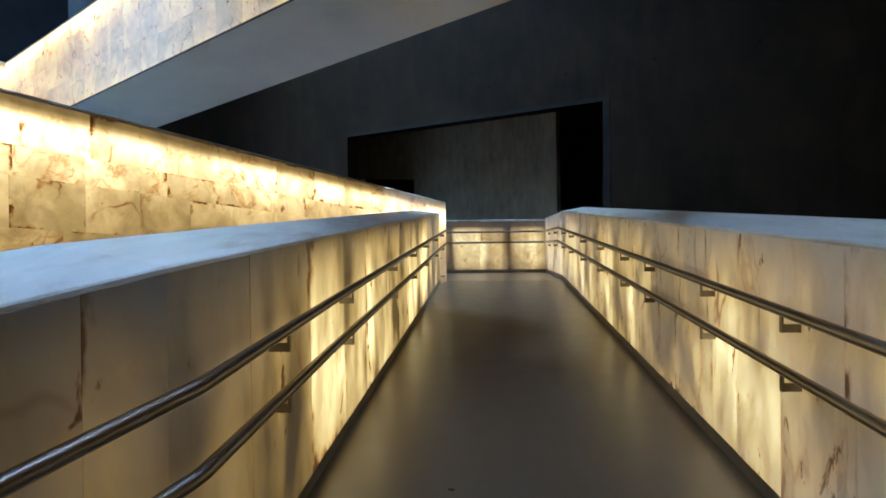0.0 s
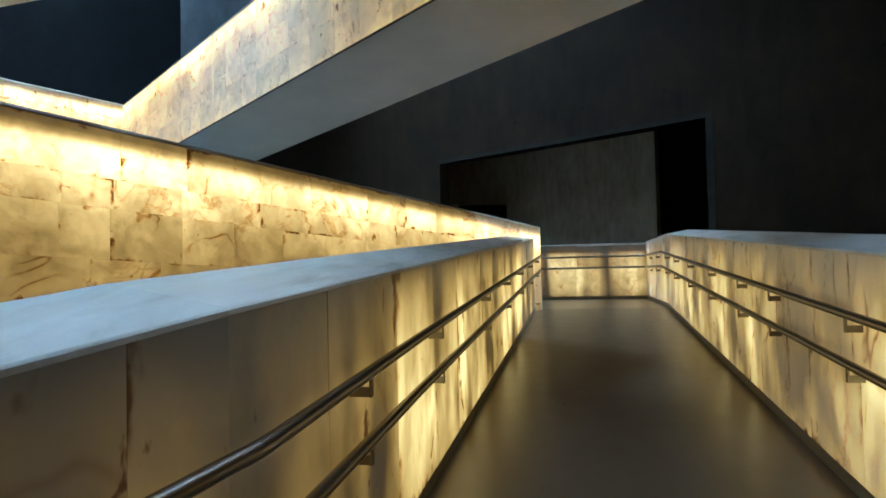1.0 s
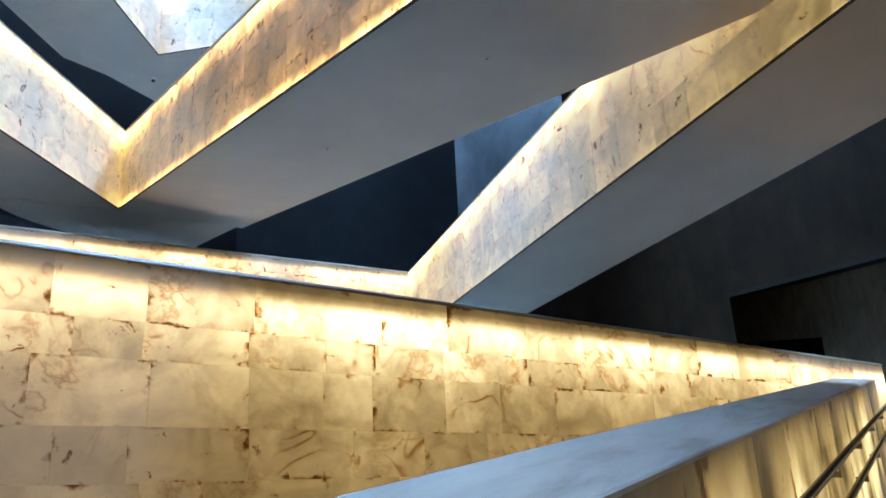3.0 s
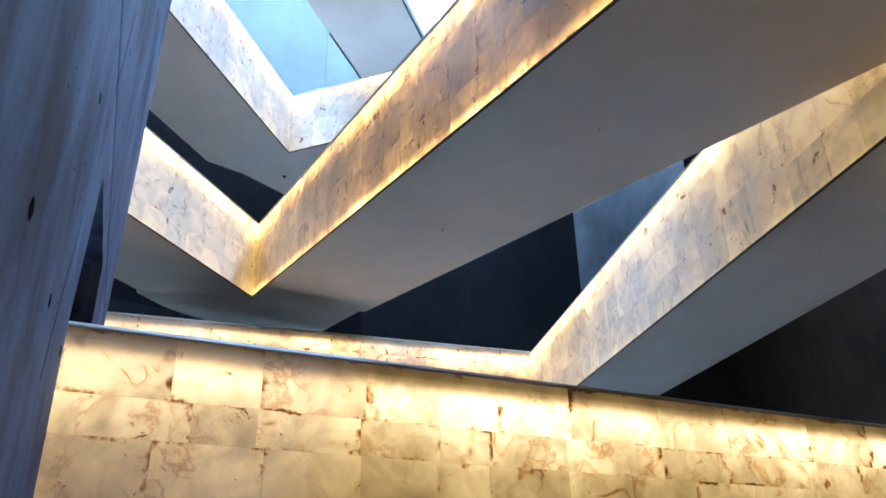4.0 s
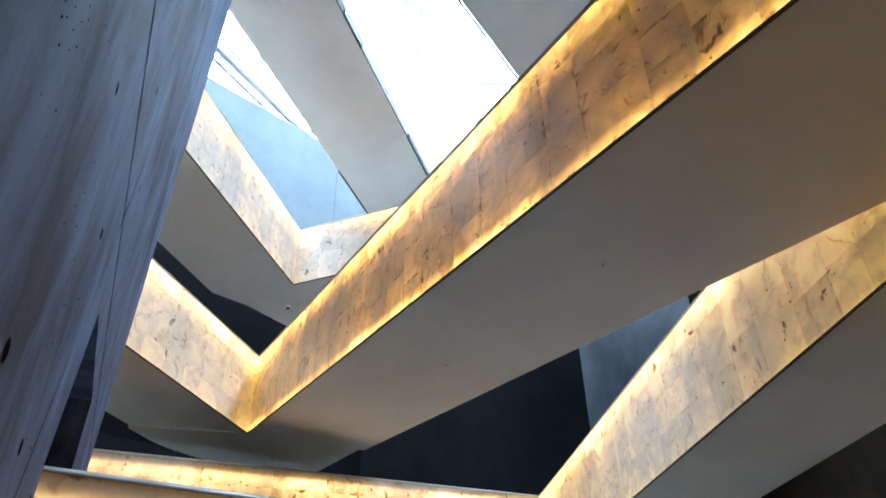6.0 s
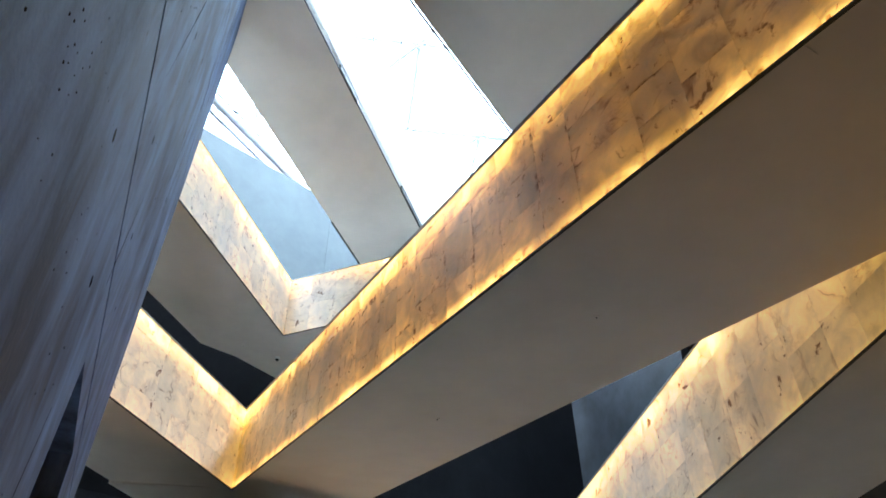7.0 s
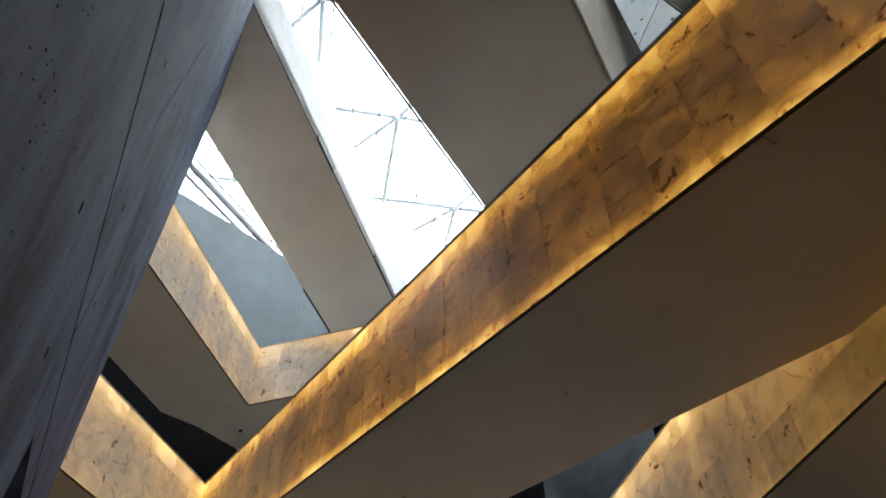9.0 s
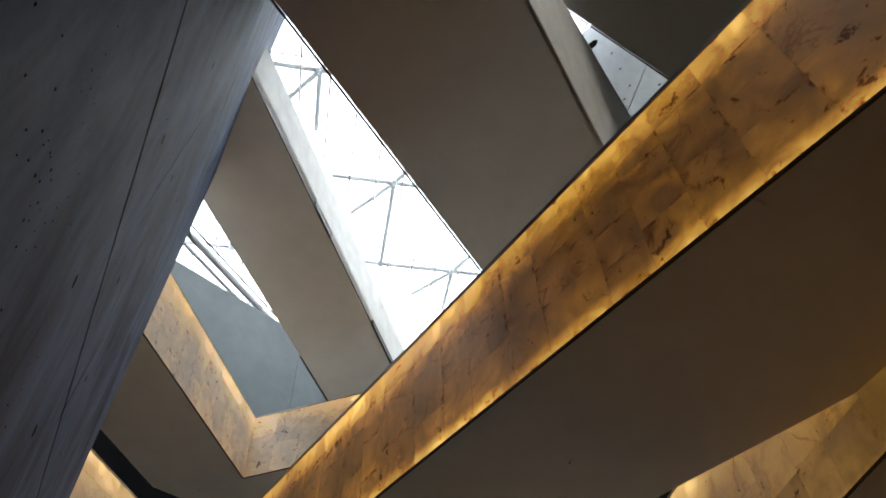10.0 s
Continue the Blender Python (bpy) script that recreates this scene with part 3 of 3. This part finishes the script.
lean_lo = [Vector((-0.36 - 0.2216 * (y + 0.2), y, 9.004)) for y in (-0.2, 11.3)]
lean_hi = [Vector((-1.50 - 0.1375 * (y - 6.41), y, 13.7)) for y in (-0.2, 11.3)]
leaning = part("fascia", solid([lean_lo[0], lean_lo[1], lean_hi[1], lean_hi[0]], Vector((-0.14, -0.03, 0.03))), M_PALE, wide, "tall pale outward-leaning fascia")
part("edge_trim", solid([lean_lo[0] + Vector((0.02, 0, -0.004)), lean_lo[1] + Vector((0.02, 0, -0.004)), lean_lo[1] + Vector((0.03, 0, 0.05)), lean_lo[0] + Vector((0.03, 0, 0.05))], Vector((-0.05, 0, 0))), M_SOFFIT, leaning)
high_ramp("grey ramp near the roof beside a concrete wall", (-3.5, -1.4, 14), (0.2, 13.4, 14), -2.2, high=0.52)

# ---- concrete walls ----
WD = Vector((-0.948, 0.3176, 0))
WN = Vector((-0.3176, -0.948, 0))
WA = Vector((-4.11, 2.07, 0))


def on_wall(x, z):
    return WA + WD * ((x - WA.x) / WD.x) + Vector((0, 0, z)) - WN * (0.026 * max(0.0, z - 4.0))


wall = thing("wall_west", "tall board-formed concrete wall with tie holes and a doorway", "wall", kind="structure")


def joint_z(x):
    """The long form joint rises gently towards the east."""
    return 4.2 + 0.08 * (x + 2.0)


ring = [(-1.18, -3), (-4.06, -3), (-4.06, 2.5), (-4.44, 3.56), (-6.1, 3.6), (-6.1, -3), (-8.6, -3), (-8.6, joint_z(-8.6) - 0.02), (-0.7, joint_z(-0.7) - 0.02), (-0.7, 2.2), (-1.18, 2.2)]
part("wall_lower", solid([on_wall(*q) for q in ring], WN * 0.45), M_WALL, wall)
lift = [joint_z(-0.7), joint_z(-8.6)]
for rise in (4.55, 9.2, 13.4, 17.6):
    lower = [lift[0] + 0.02, lift[1] + 0.02]
    lift = [min(21.9, joint_z(x) + rise) for x in (-0.7, -8.6)]
    part("wall_panel", solid([on_wall(*q) for q in ((-0.7, lower[0]), (-8.6, lower[1]), (-8.6, lift[1] - 0.014), (-0.7, lift[0] - 0.014))], WN * 0.45), M_WALL, wall)
for rise in (0.0, 4.55, 9.2, 13.4):
    seal = [on_wall(x, joint_z(x) + rise + d) + WN * 0.004 for x, d in ((-0.72, -0.023), (-8.58, -0.023), (-8.58, 0.023), (-0.72, 0.023))]
    part("joint_seal", solid(seal, WN * 0.02), M_HOLE, wall, "dark joint between two lifts of concrete")
part("wall_backing", solid([on_wall(*q) + WN * 0.07 for q in ((-0.8, 3.7), (-8.5, 3.62), (-8.5, 21.8), (-0.8, 21.8))], WN * 0.4), M_CHARCOAL, wall)

# black slab behind the doorway, the passage's darkness put into its colour
part("doorway_back", solid([on_wall(*q) + WN * 1.6 for q in ((-2.0, -3), (-8.6, -3), (-8.6, 4.6), (-2.0, 4.6))], WN * 0.2), M_BLACKWALL, wall, "black slab standing in for the passage's darkness")

W2O, W2D = Vector((3.3, 17.5, 0)), Vector((-0.848, 0.53, 0))
W2N = Vector((0.53, 0.848, 0))


def on_north(s, z):
    return W2O + W2D * s + Vector((0, 0, z))


north = thing("wall_north", "dark grey concrete wall with a wide opening", "wall", kind="structure")
ring = [(-14, -3), (0.16, -3), (0.16, 4.98), (9.26, 4.98), (9.26, -3), (34, -3), (34, 22), (-14, 22)]
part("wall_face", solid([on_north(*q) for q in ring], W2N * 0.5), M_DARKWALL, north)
part("recess_back", solid([on_north(s, z) + W2N * 3.0 for s, z in ((2.95, -3), (8.75, -3), (8.75, 3.75), (11.4, 3.95), (11.4, -3), (12, -3), (12, 6), (2.95, 6))], W2N * 0.3), M_RECESS, north)
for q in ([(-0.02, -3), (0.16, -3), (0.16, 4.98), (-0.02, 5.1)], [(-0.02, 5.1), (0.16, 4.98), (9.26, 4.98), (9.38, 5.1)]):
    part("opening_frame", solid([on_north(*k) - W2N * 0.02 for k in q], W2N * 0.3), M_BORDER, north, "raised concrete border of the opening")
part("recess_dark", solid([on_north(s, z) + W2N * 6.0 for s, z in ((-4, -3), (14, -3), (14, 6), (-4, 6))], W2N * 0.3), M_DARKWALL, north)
# unseen sides that shut stray light out of the recess
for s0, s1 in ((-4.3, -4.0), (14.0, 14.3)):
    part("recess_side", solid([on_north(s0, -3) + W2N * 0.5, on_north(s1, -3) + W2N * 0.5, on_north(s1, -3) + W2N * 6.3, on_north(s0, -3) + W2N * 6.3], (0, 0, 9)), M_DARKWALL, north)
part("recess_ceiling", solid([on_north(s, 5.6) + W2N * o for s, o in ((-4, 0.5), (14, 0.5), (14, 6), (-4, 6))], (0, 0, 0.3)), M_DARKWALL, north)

westw = thing("wall_far", "smooth concrete wall toned for shade below and daylight at the top", "wall", kind="structure")
# one wall in three tones: shade and daylight put into the colours
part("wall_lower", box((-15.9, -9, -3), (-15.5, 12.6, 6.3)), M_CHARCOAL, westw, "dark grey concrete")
part("wall_middle", box((-15.9, -9, 6.304), (-15.5, 12.6, 12.3)), M_BLACKWALL, westw, "concrete toned near-black for shade")
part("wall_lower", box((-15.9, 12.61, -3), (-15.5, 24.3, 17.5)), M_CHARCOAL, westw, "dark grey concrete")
part("wall_upper", box((-15.9, -9, 12.32), (-15.5, 10.9, 17.6)), M_TEAL, westw, "smooth concrete toned lighter for daylight")
part("wall_upper", solid([(-15.9, 10.91, 12.32), (-15.5, 10.91, 12.32), (-15.66, 12.6, 12.32), (-16.0, 12.6, 12.32)], (0, 0, 5.2)), M_TEAL, westw, "smooth concrete toned lighter for daylight")
# unseen walls added to close the hall against outside light
for nm, lo, hi in (("wall_south", (-30, -10, -3), (14, -9.6, 22)), ("wall_east", (9.5, -9.6, -3), (9.9, 14, 22)), ("wall_outer", (-27, -10, -3), (-26.6, 37, 22))):
    w = tagged(part(nm, box(lo, hi), M_DARKWALL), "plain dark wall out of view, added to close the hall", "wall", kind="structure")
# unseen floors added to steer bounce: the pale patch lights soffits, the rest stays dark
tagged(part("floor", box((-15.4, 2, -3.3), (-7.8, 20, -3)), M_FLOOR), "added unseen pale floor that bounces light up to the soffits", "floor", kind="structure")
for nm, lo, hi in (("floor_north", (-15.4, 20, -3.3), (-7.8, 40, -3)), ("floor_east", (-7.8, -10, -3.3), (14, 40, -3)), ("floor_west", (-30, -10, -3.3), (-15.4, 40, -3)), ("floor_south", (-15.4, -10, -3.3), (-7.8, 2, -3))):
    tagged(part(nm, box(lo, hi), M_CHARCOAL), "added unseen dark floor that keeps bounced light low", "floor", kind="structure")

back = thing("wall_back", "concrete wall toned bluish for daylight behind the ramps", "wall", kind="structure")
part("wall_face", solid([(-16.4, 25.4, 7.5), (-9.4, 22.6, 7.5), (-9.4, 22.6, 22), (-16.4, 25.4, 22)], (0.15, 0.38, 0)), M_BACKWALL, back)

upper = thing("wall_upper_east", "concrete wall toned pale for daylight, with form joint, tie holes", "wall", kind="structure")
upper_ring = [(-2.7, 15.40), (2.385, ROOF), (-1.6, ROOF), (-1.6, 21.15), (-2.7, 21.15)]
lower_ring = [(-2.7, 14.2), (9.4, 14.2), (9.4, ROOF), (2.425, ROOF), (-2.7, 15.345)]
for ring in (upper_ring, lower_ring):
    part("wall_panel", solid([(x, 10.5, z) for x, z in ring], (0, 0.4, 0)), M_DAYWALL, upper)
part("joint_seal", solid([(-2.68, 10.52, 15.34), (2.38, 10.52, 21.93), (2.38, 10.52, 21.99), (-2.68, 10.52, 15.42)], (0, 0.2, 0)), M_HOLE, upper, "dark slanting form joint")

# ---- roof and skylight ----
# the skylight in four steps, and three roof holes added to let light in: x and y from and to
OPENINGS = ((-24, -7, -2, 7), (-24, -1.5, 7, 13), (-24, -6, 13, 17.5), (-24, -10, 17.5, 25), (-0.4, 1.6, -4, 0.6), (-2.8, 0.1, 7.6, 10.5), (4.5, 6.5, 6.6, 10.3))
XS = sorted({-30, 14} | {v for o in OPENINGS for v in o[:2]})
YS = sorted({-10, 40} | {v for o in OPENINGS for v in o[2:]})
roof = bmesh.new()
for x0, x1 in zip(XS, XS[1:]):
    for y0, y1 in zip(YS, YS[1:]):
        if not any(o[0] < (x0 + x1) / 2 < o[1] and o[2] < (y0 + y1) / 2 < o[3] for o in OPENINGS):
            prism(roof, [Vector((x0, y0, ROOF)), Vector((x1, y0, ROOF)), Vector((x1, y1, ROOF)), Vector((x0, y1, ROOF))], Vector((0, 0, 0.4)))
# unseen ceiling, keeps daylight out except through the openings
tagged(part("ceiling", roof, M_DARKWALL), "unseen dark ceiling added round the skylight to keep light out", "ceiling", kind="structure")

# unseen upstands, added to block light eastward and bounce it on the crossing ramp
baffle = bmesh.new()
for lo, hi in (((-4.6, 6, 12.8), (-4.3, 17.8, ROOF)), ((-24, 17.9, 13.5), (-10, 18.2, ROOF)), ((-10, 17.5, 13.5), (-4.6, 17.8, ROOF))):
    b = box(lo, hi)
    me = bpy.data.meshes.new("tmp")
    b.to_mesh(me)
    b.free()
    baffle.from_mesh(me)
tagged(part("skylight_baffle", baffle, M_PALE), "added unseen pale upstand that blocks and bounces daylight", "wall", kind="structure")

E1, E2 = Vector((-0.806, 0.592, 0)), Vector((0.592, 0.806, 0))
NODE = Vector((-11.1, 11.0, ROOF + 0.6))
skylight = thing("skylight", "white overcast skylight with slender pale steel framing", "skylight", kind="structure")
for k in range(-11, 14):
    c = NODE + E2 * (k * 0.98 + 0.28) - Vector((0, 0, 0.45))
    ts = [t for t in np.arange(-16, 16, 0.25) if -23.9 < c.x + E1.x * t < -1.6 and -1.9 < c.y + E1.y * t < (17.4 if c.x + E1.x * t > -10 else 24.9)]
    if len(ts) > 4:
        a, b = c + E1 * float(ts[0]), c + E1 * float(ts[-1])
        part("glazing_bar", tube([a, b], 0.03, 6), M_TRUSS, skylight)
        pane = part("pane", solid([a + E2 * 0.025, b + E2 * 0.025, b + E2 * 0.955, a + E2 * 0.955], (0, 0, 0.012)), M_GLASS, skylight, "clear glass pane")
        pane.visible_shadow = False
for i in range(-3, 4):
    for j in range(-4, 4):
        q = NODE + E1 * (4.15 * i) + E2 * (3.05 * j)
        if not (-24 < q.x < -3 and -2 < q.y < 23):
            continue
        bars = []
        if (i + j) % 2 == 0:
            bars += [E1 * (4.3 if i % 2 == 0 else 2.3), Vector((-2.4, -0.08, 0.3)), -E2 * 2.35, E2 * 1.1, Vector((1.0, 0.1, 0.3))]
        if i % 2:
            bars.append(E2 * 3.1)
        for way in bars:
            part("strut", tube([q, q + way], 0.085, 8), M_TRUSS, skylight)
        if i % 2:
            part("tie_rod", tube([q - E1 * 0.4, q - E1 * 0.4 + E2 * 3.1], 0.03, 6), M_TRUSS, skylight)
        nb = bmesh.new()
        bmesh.ops.create_icosphere(nb, subdivisions=2, radius=0.15, matrix=Matrix.Translation(q))
        part("node", nb, M_TRUSS, skylight)
for off, r, mat in ((0.0, 0.14, M_TRUSS), (0.35, 0.035, M_TRIM), (-0.5, 0.08, M_TRUSS)):
    part("edge_frame", tube([(-17.1 + off, 4.6, 21.6), (-20.9 + off, 16.2, 21.6)], r, 8), mat, skylight)
M_SKY, sn, sl, sp = material("overcast_sky")
sp.inputs["Base Color"].default_value = (0, 0, 0, 1)
sv, _ = mapped(sn, sl)
sl.new(ramp_node(sn, sl, noise_node(sn, sl, sv, 0.05, 3), [(0.3, (0.46, 0.69, 1.0)), (0.7, (0.56, 0.77, 1.0))]), sp.inputs["Emission Color"])
sp.inputs["Emission Strength"].default_value = 17.0
tagged(part("backdrop", box((-90, -70, 60), (60, 90, 60.5)), M_SKY), "bright white overcast sky above the skylight", "sky", kind="structure")


# ---- fixtures ----
def dome_camera(p):
    root = thing("security_camera", "small dome camera on a grey soffit", "camera")
    bm = bmesh.new()
    bmesh.ops.create_cone(bm, cap_ends=True, segments=20, radius1=0.055, radius2=0.065, depth=0.05, matrix=Matrix.Translation(Vector(p) - DZ * 0.025))
    part("housing", bm, M_WHITE, root, "white housing")
    bm = bmesh.new()
    bmesh.ops.create_uvsphere(bm, u_segments=16, v_segments=10, radius=0.045, matrix=Matrix.Translation(Vector(p) - DZ * 0.055))
    part("dome", bm, M_BLACK, root, "dark glossy dome")


def sprinkler(p):
    root = thing("sprinkler", "flush sprinkler cover on a grey soffit", "sprinkler", "sprinklers under the ramps")
    bm = bmesh.new()
    bmesh.ops.create_cone(bm, cap_ends=True, segments=20, radius1=0.028, radius2=0.034, depth=0.012, matrix=Matrix.Translation(Vector(p) - DZ * 0.006))
    part("cover", bm, M_SOFFIT, root)
    bm = bmesh.new()
    bmesh.ops.create_cone(bm, cap_ends=True, segments=12, radius1=0.006, radius2=0.009, depth=0.01, matrix=Matrix.Translation(Vector(p) - DZ * 0.017))
    part("pin", bm, M_EDGE, root)


dome_camera((-13.44, 8.55, 9.644))
for q in ((-3.16, 6.1, 5.01), (-6.31, 7.03, 5.27), (-11.43, 5.38, 5.90), (-13.51, 7.64, 9.644)):
    sprinkler(q)

# tie holes: low dark caps on the concrete, a hollow's shade put into their colour
def tie_hole(parent, p, normal, r=0.016):
    bm = bmesh.new()
    m = Matrix.Translation(p) @ normal.to_track_quat("Z", "Y").to_matrix().to_4x4()
    bmesh.ops.create_circle(bm, cap_ends=False, segments=14, radius=r * 1.25, matrix=m @ Matrix.Translation((0, 0, 0.001)))
    ring = bm.edges[:]
    got = bmesh.ops.extrude_edge_only(bm, edges=ring)
    vs = [g for g in got["geom"] if isinstance(g, bmesh.types.BMVert)]
    for v in vs:
        loc = m.inverted() @ v.co
        v.co = m @ Vector((loc.x * 0.8, loc.y * 0.8, 0.003))
    bmesh.ops.contextual_create(bm, geom=vs)
    part("tie_hole", bm, M_HOLE, parent, "dark tie hole")


for x, z, r in ((-2.28, 2.32, 0.021), (-3.10, 2.31, 0.019), (-3.91, 2.31, 0.018), (-2.44, 3.48, 0.021), (-3.35, 3.42, 0.019), (-2.55, 4.69, 0.02), (-3.55, 4.62, 0.018),
                (-4.40, 4.52, 0.018), (-5.15, 4.40, 0.016), (-3.50, 5.65, 0.018), (-4.47, 6.64, 0.02), (-5.49, 6.73, 0.018), (-6.14, 6.40, 0.018), (-3.75, 7.13, 0.018), (-2.7, 5.9, 0.018), (-5.4, 9.3, 0.02), (-7.0, 9.1, 0.02), (-6.2, 11.0, 0.02)):
    tie_hole(wall, on_wall(x, z) - WN * 0.001, -WN, r * 1.35)
# air bubbles left in the concrete face, gathered in a few patches
bubbles = random.Random(5)
for x, z, spread, count in ((-1.66, 2.90, 0.13, 26), (-1.42, 3.14, 0.10, 14), (-1.24, 2.70, 0.09, 10), (-2.46, 2.95, 0.10, 6), (-2.1, 3.4, 0.16, 8), (-3.0, 2.75, 0.3, 9), (-3.4, 4.9, 0.4, 10), (-4.6, 5.4, 0.5, 10)):
    for _ in range(count):
        tie_hole(wall, on_wall(x + bubbles.gauss(0, spread), z + bubbles.gauss(0, spread)) - WN * 0.001, -WN, bubbles.uniform(0.0016, 0.0042) * (1.0 if x > -2.6 else 1.5))
# hairlines that the form boards left
for (xa, za), (xb, zb), t in (((-1.80, 2.70), (-1.91, 3.16), 0.005), ((-4.02, 3.80), (-4.24, 4.90), 0.008), ((-3.34, 2.05), (-3.66, 2.92), 0.006), ((-3.0, 4.3), (-3.5, 6.6), 0.007), ((-5.3, 4.2), (-5.9, 7.4), 0.009), ((-6.3, 5.0), (-6.35, 12.6), 0.010)):
    part("form_line", solid([on_wall(xa, za) - WN * 0.0015, on_wall(xa - t, za) - WN * 0.0015, on_wall(xb - t, zb) - WN * 0.0015, on_wall(xb, zb) - WN * 0.0015], WN * 0.004), M_HOLE, wall, "dark hairline left by the formwork")
for k in range(9):
    tie_hole(north, on_north(-6 + 2.4 * k, 5.85) - W2N * 0.001, -W2N, 0.03)
for x, z in ((-1.83, 18.95), (-1.82, 17.97), (-1.81, 16.99), (-2.08, 16.63), (-1.2, 16.2), (-1.25, 18.6)):
    tie_hole(upper, Vector((x, 10.499, z)), Vector((0, -1, 0)), 0.03)
# a dark oval slot in the wall, drawn as one wide round cap
tie_hole(upper, Vector((-2.2, 10.499, 20.1)), Vector((0, -1, 0)), 0.16)
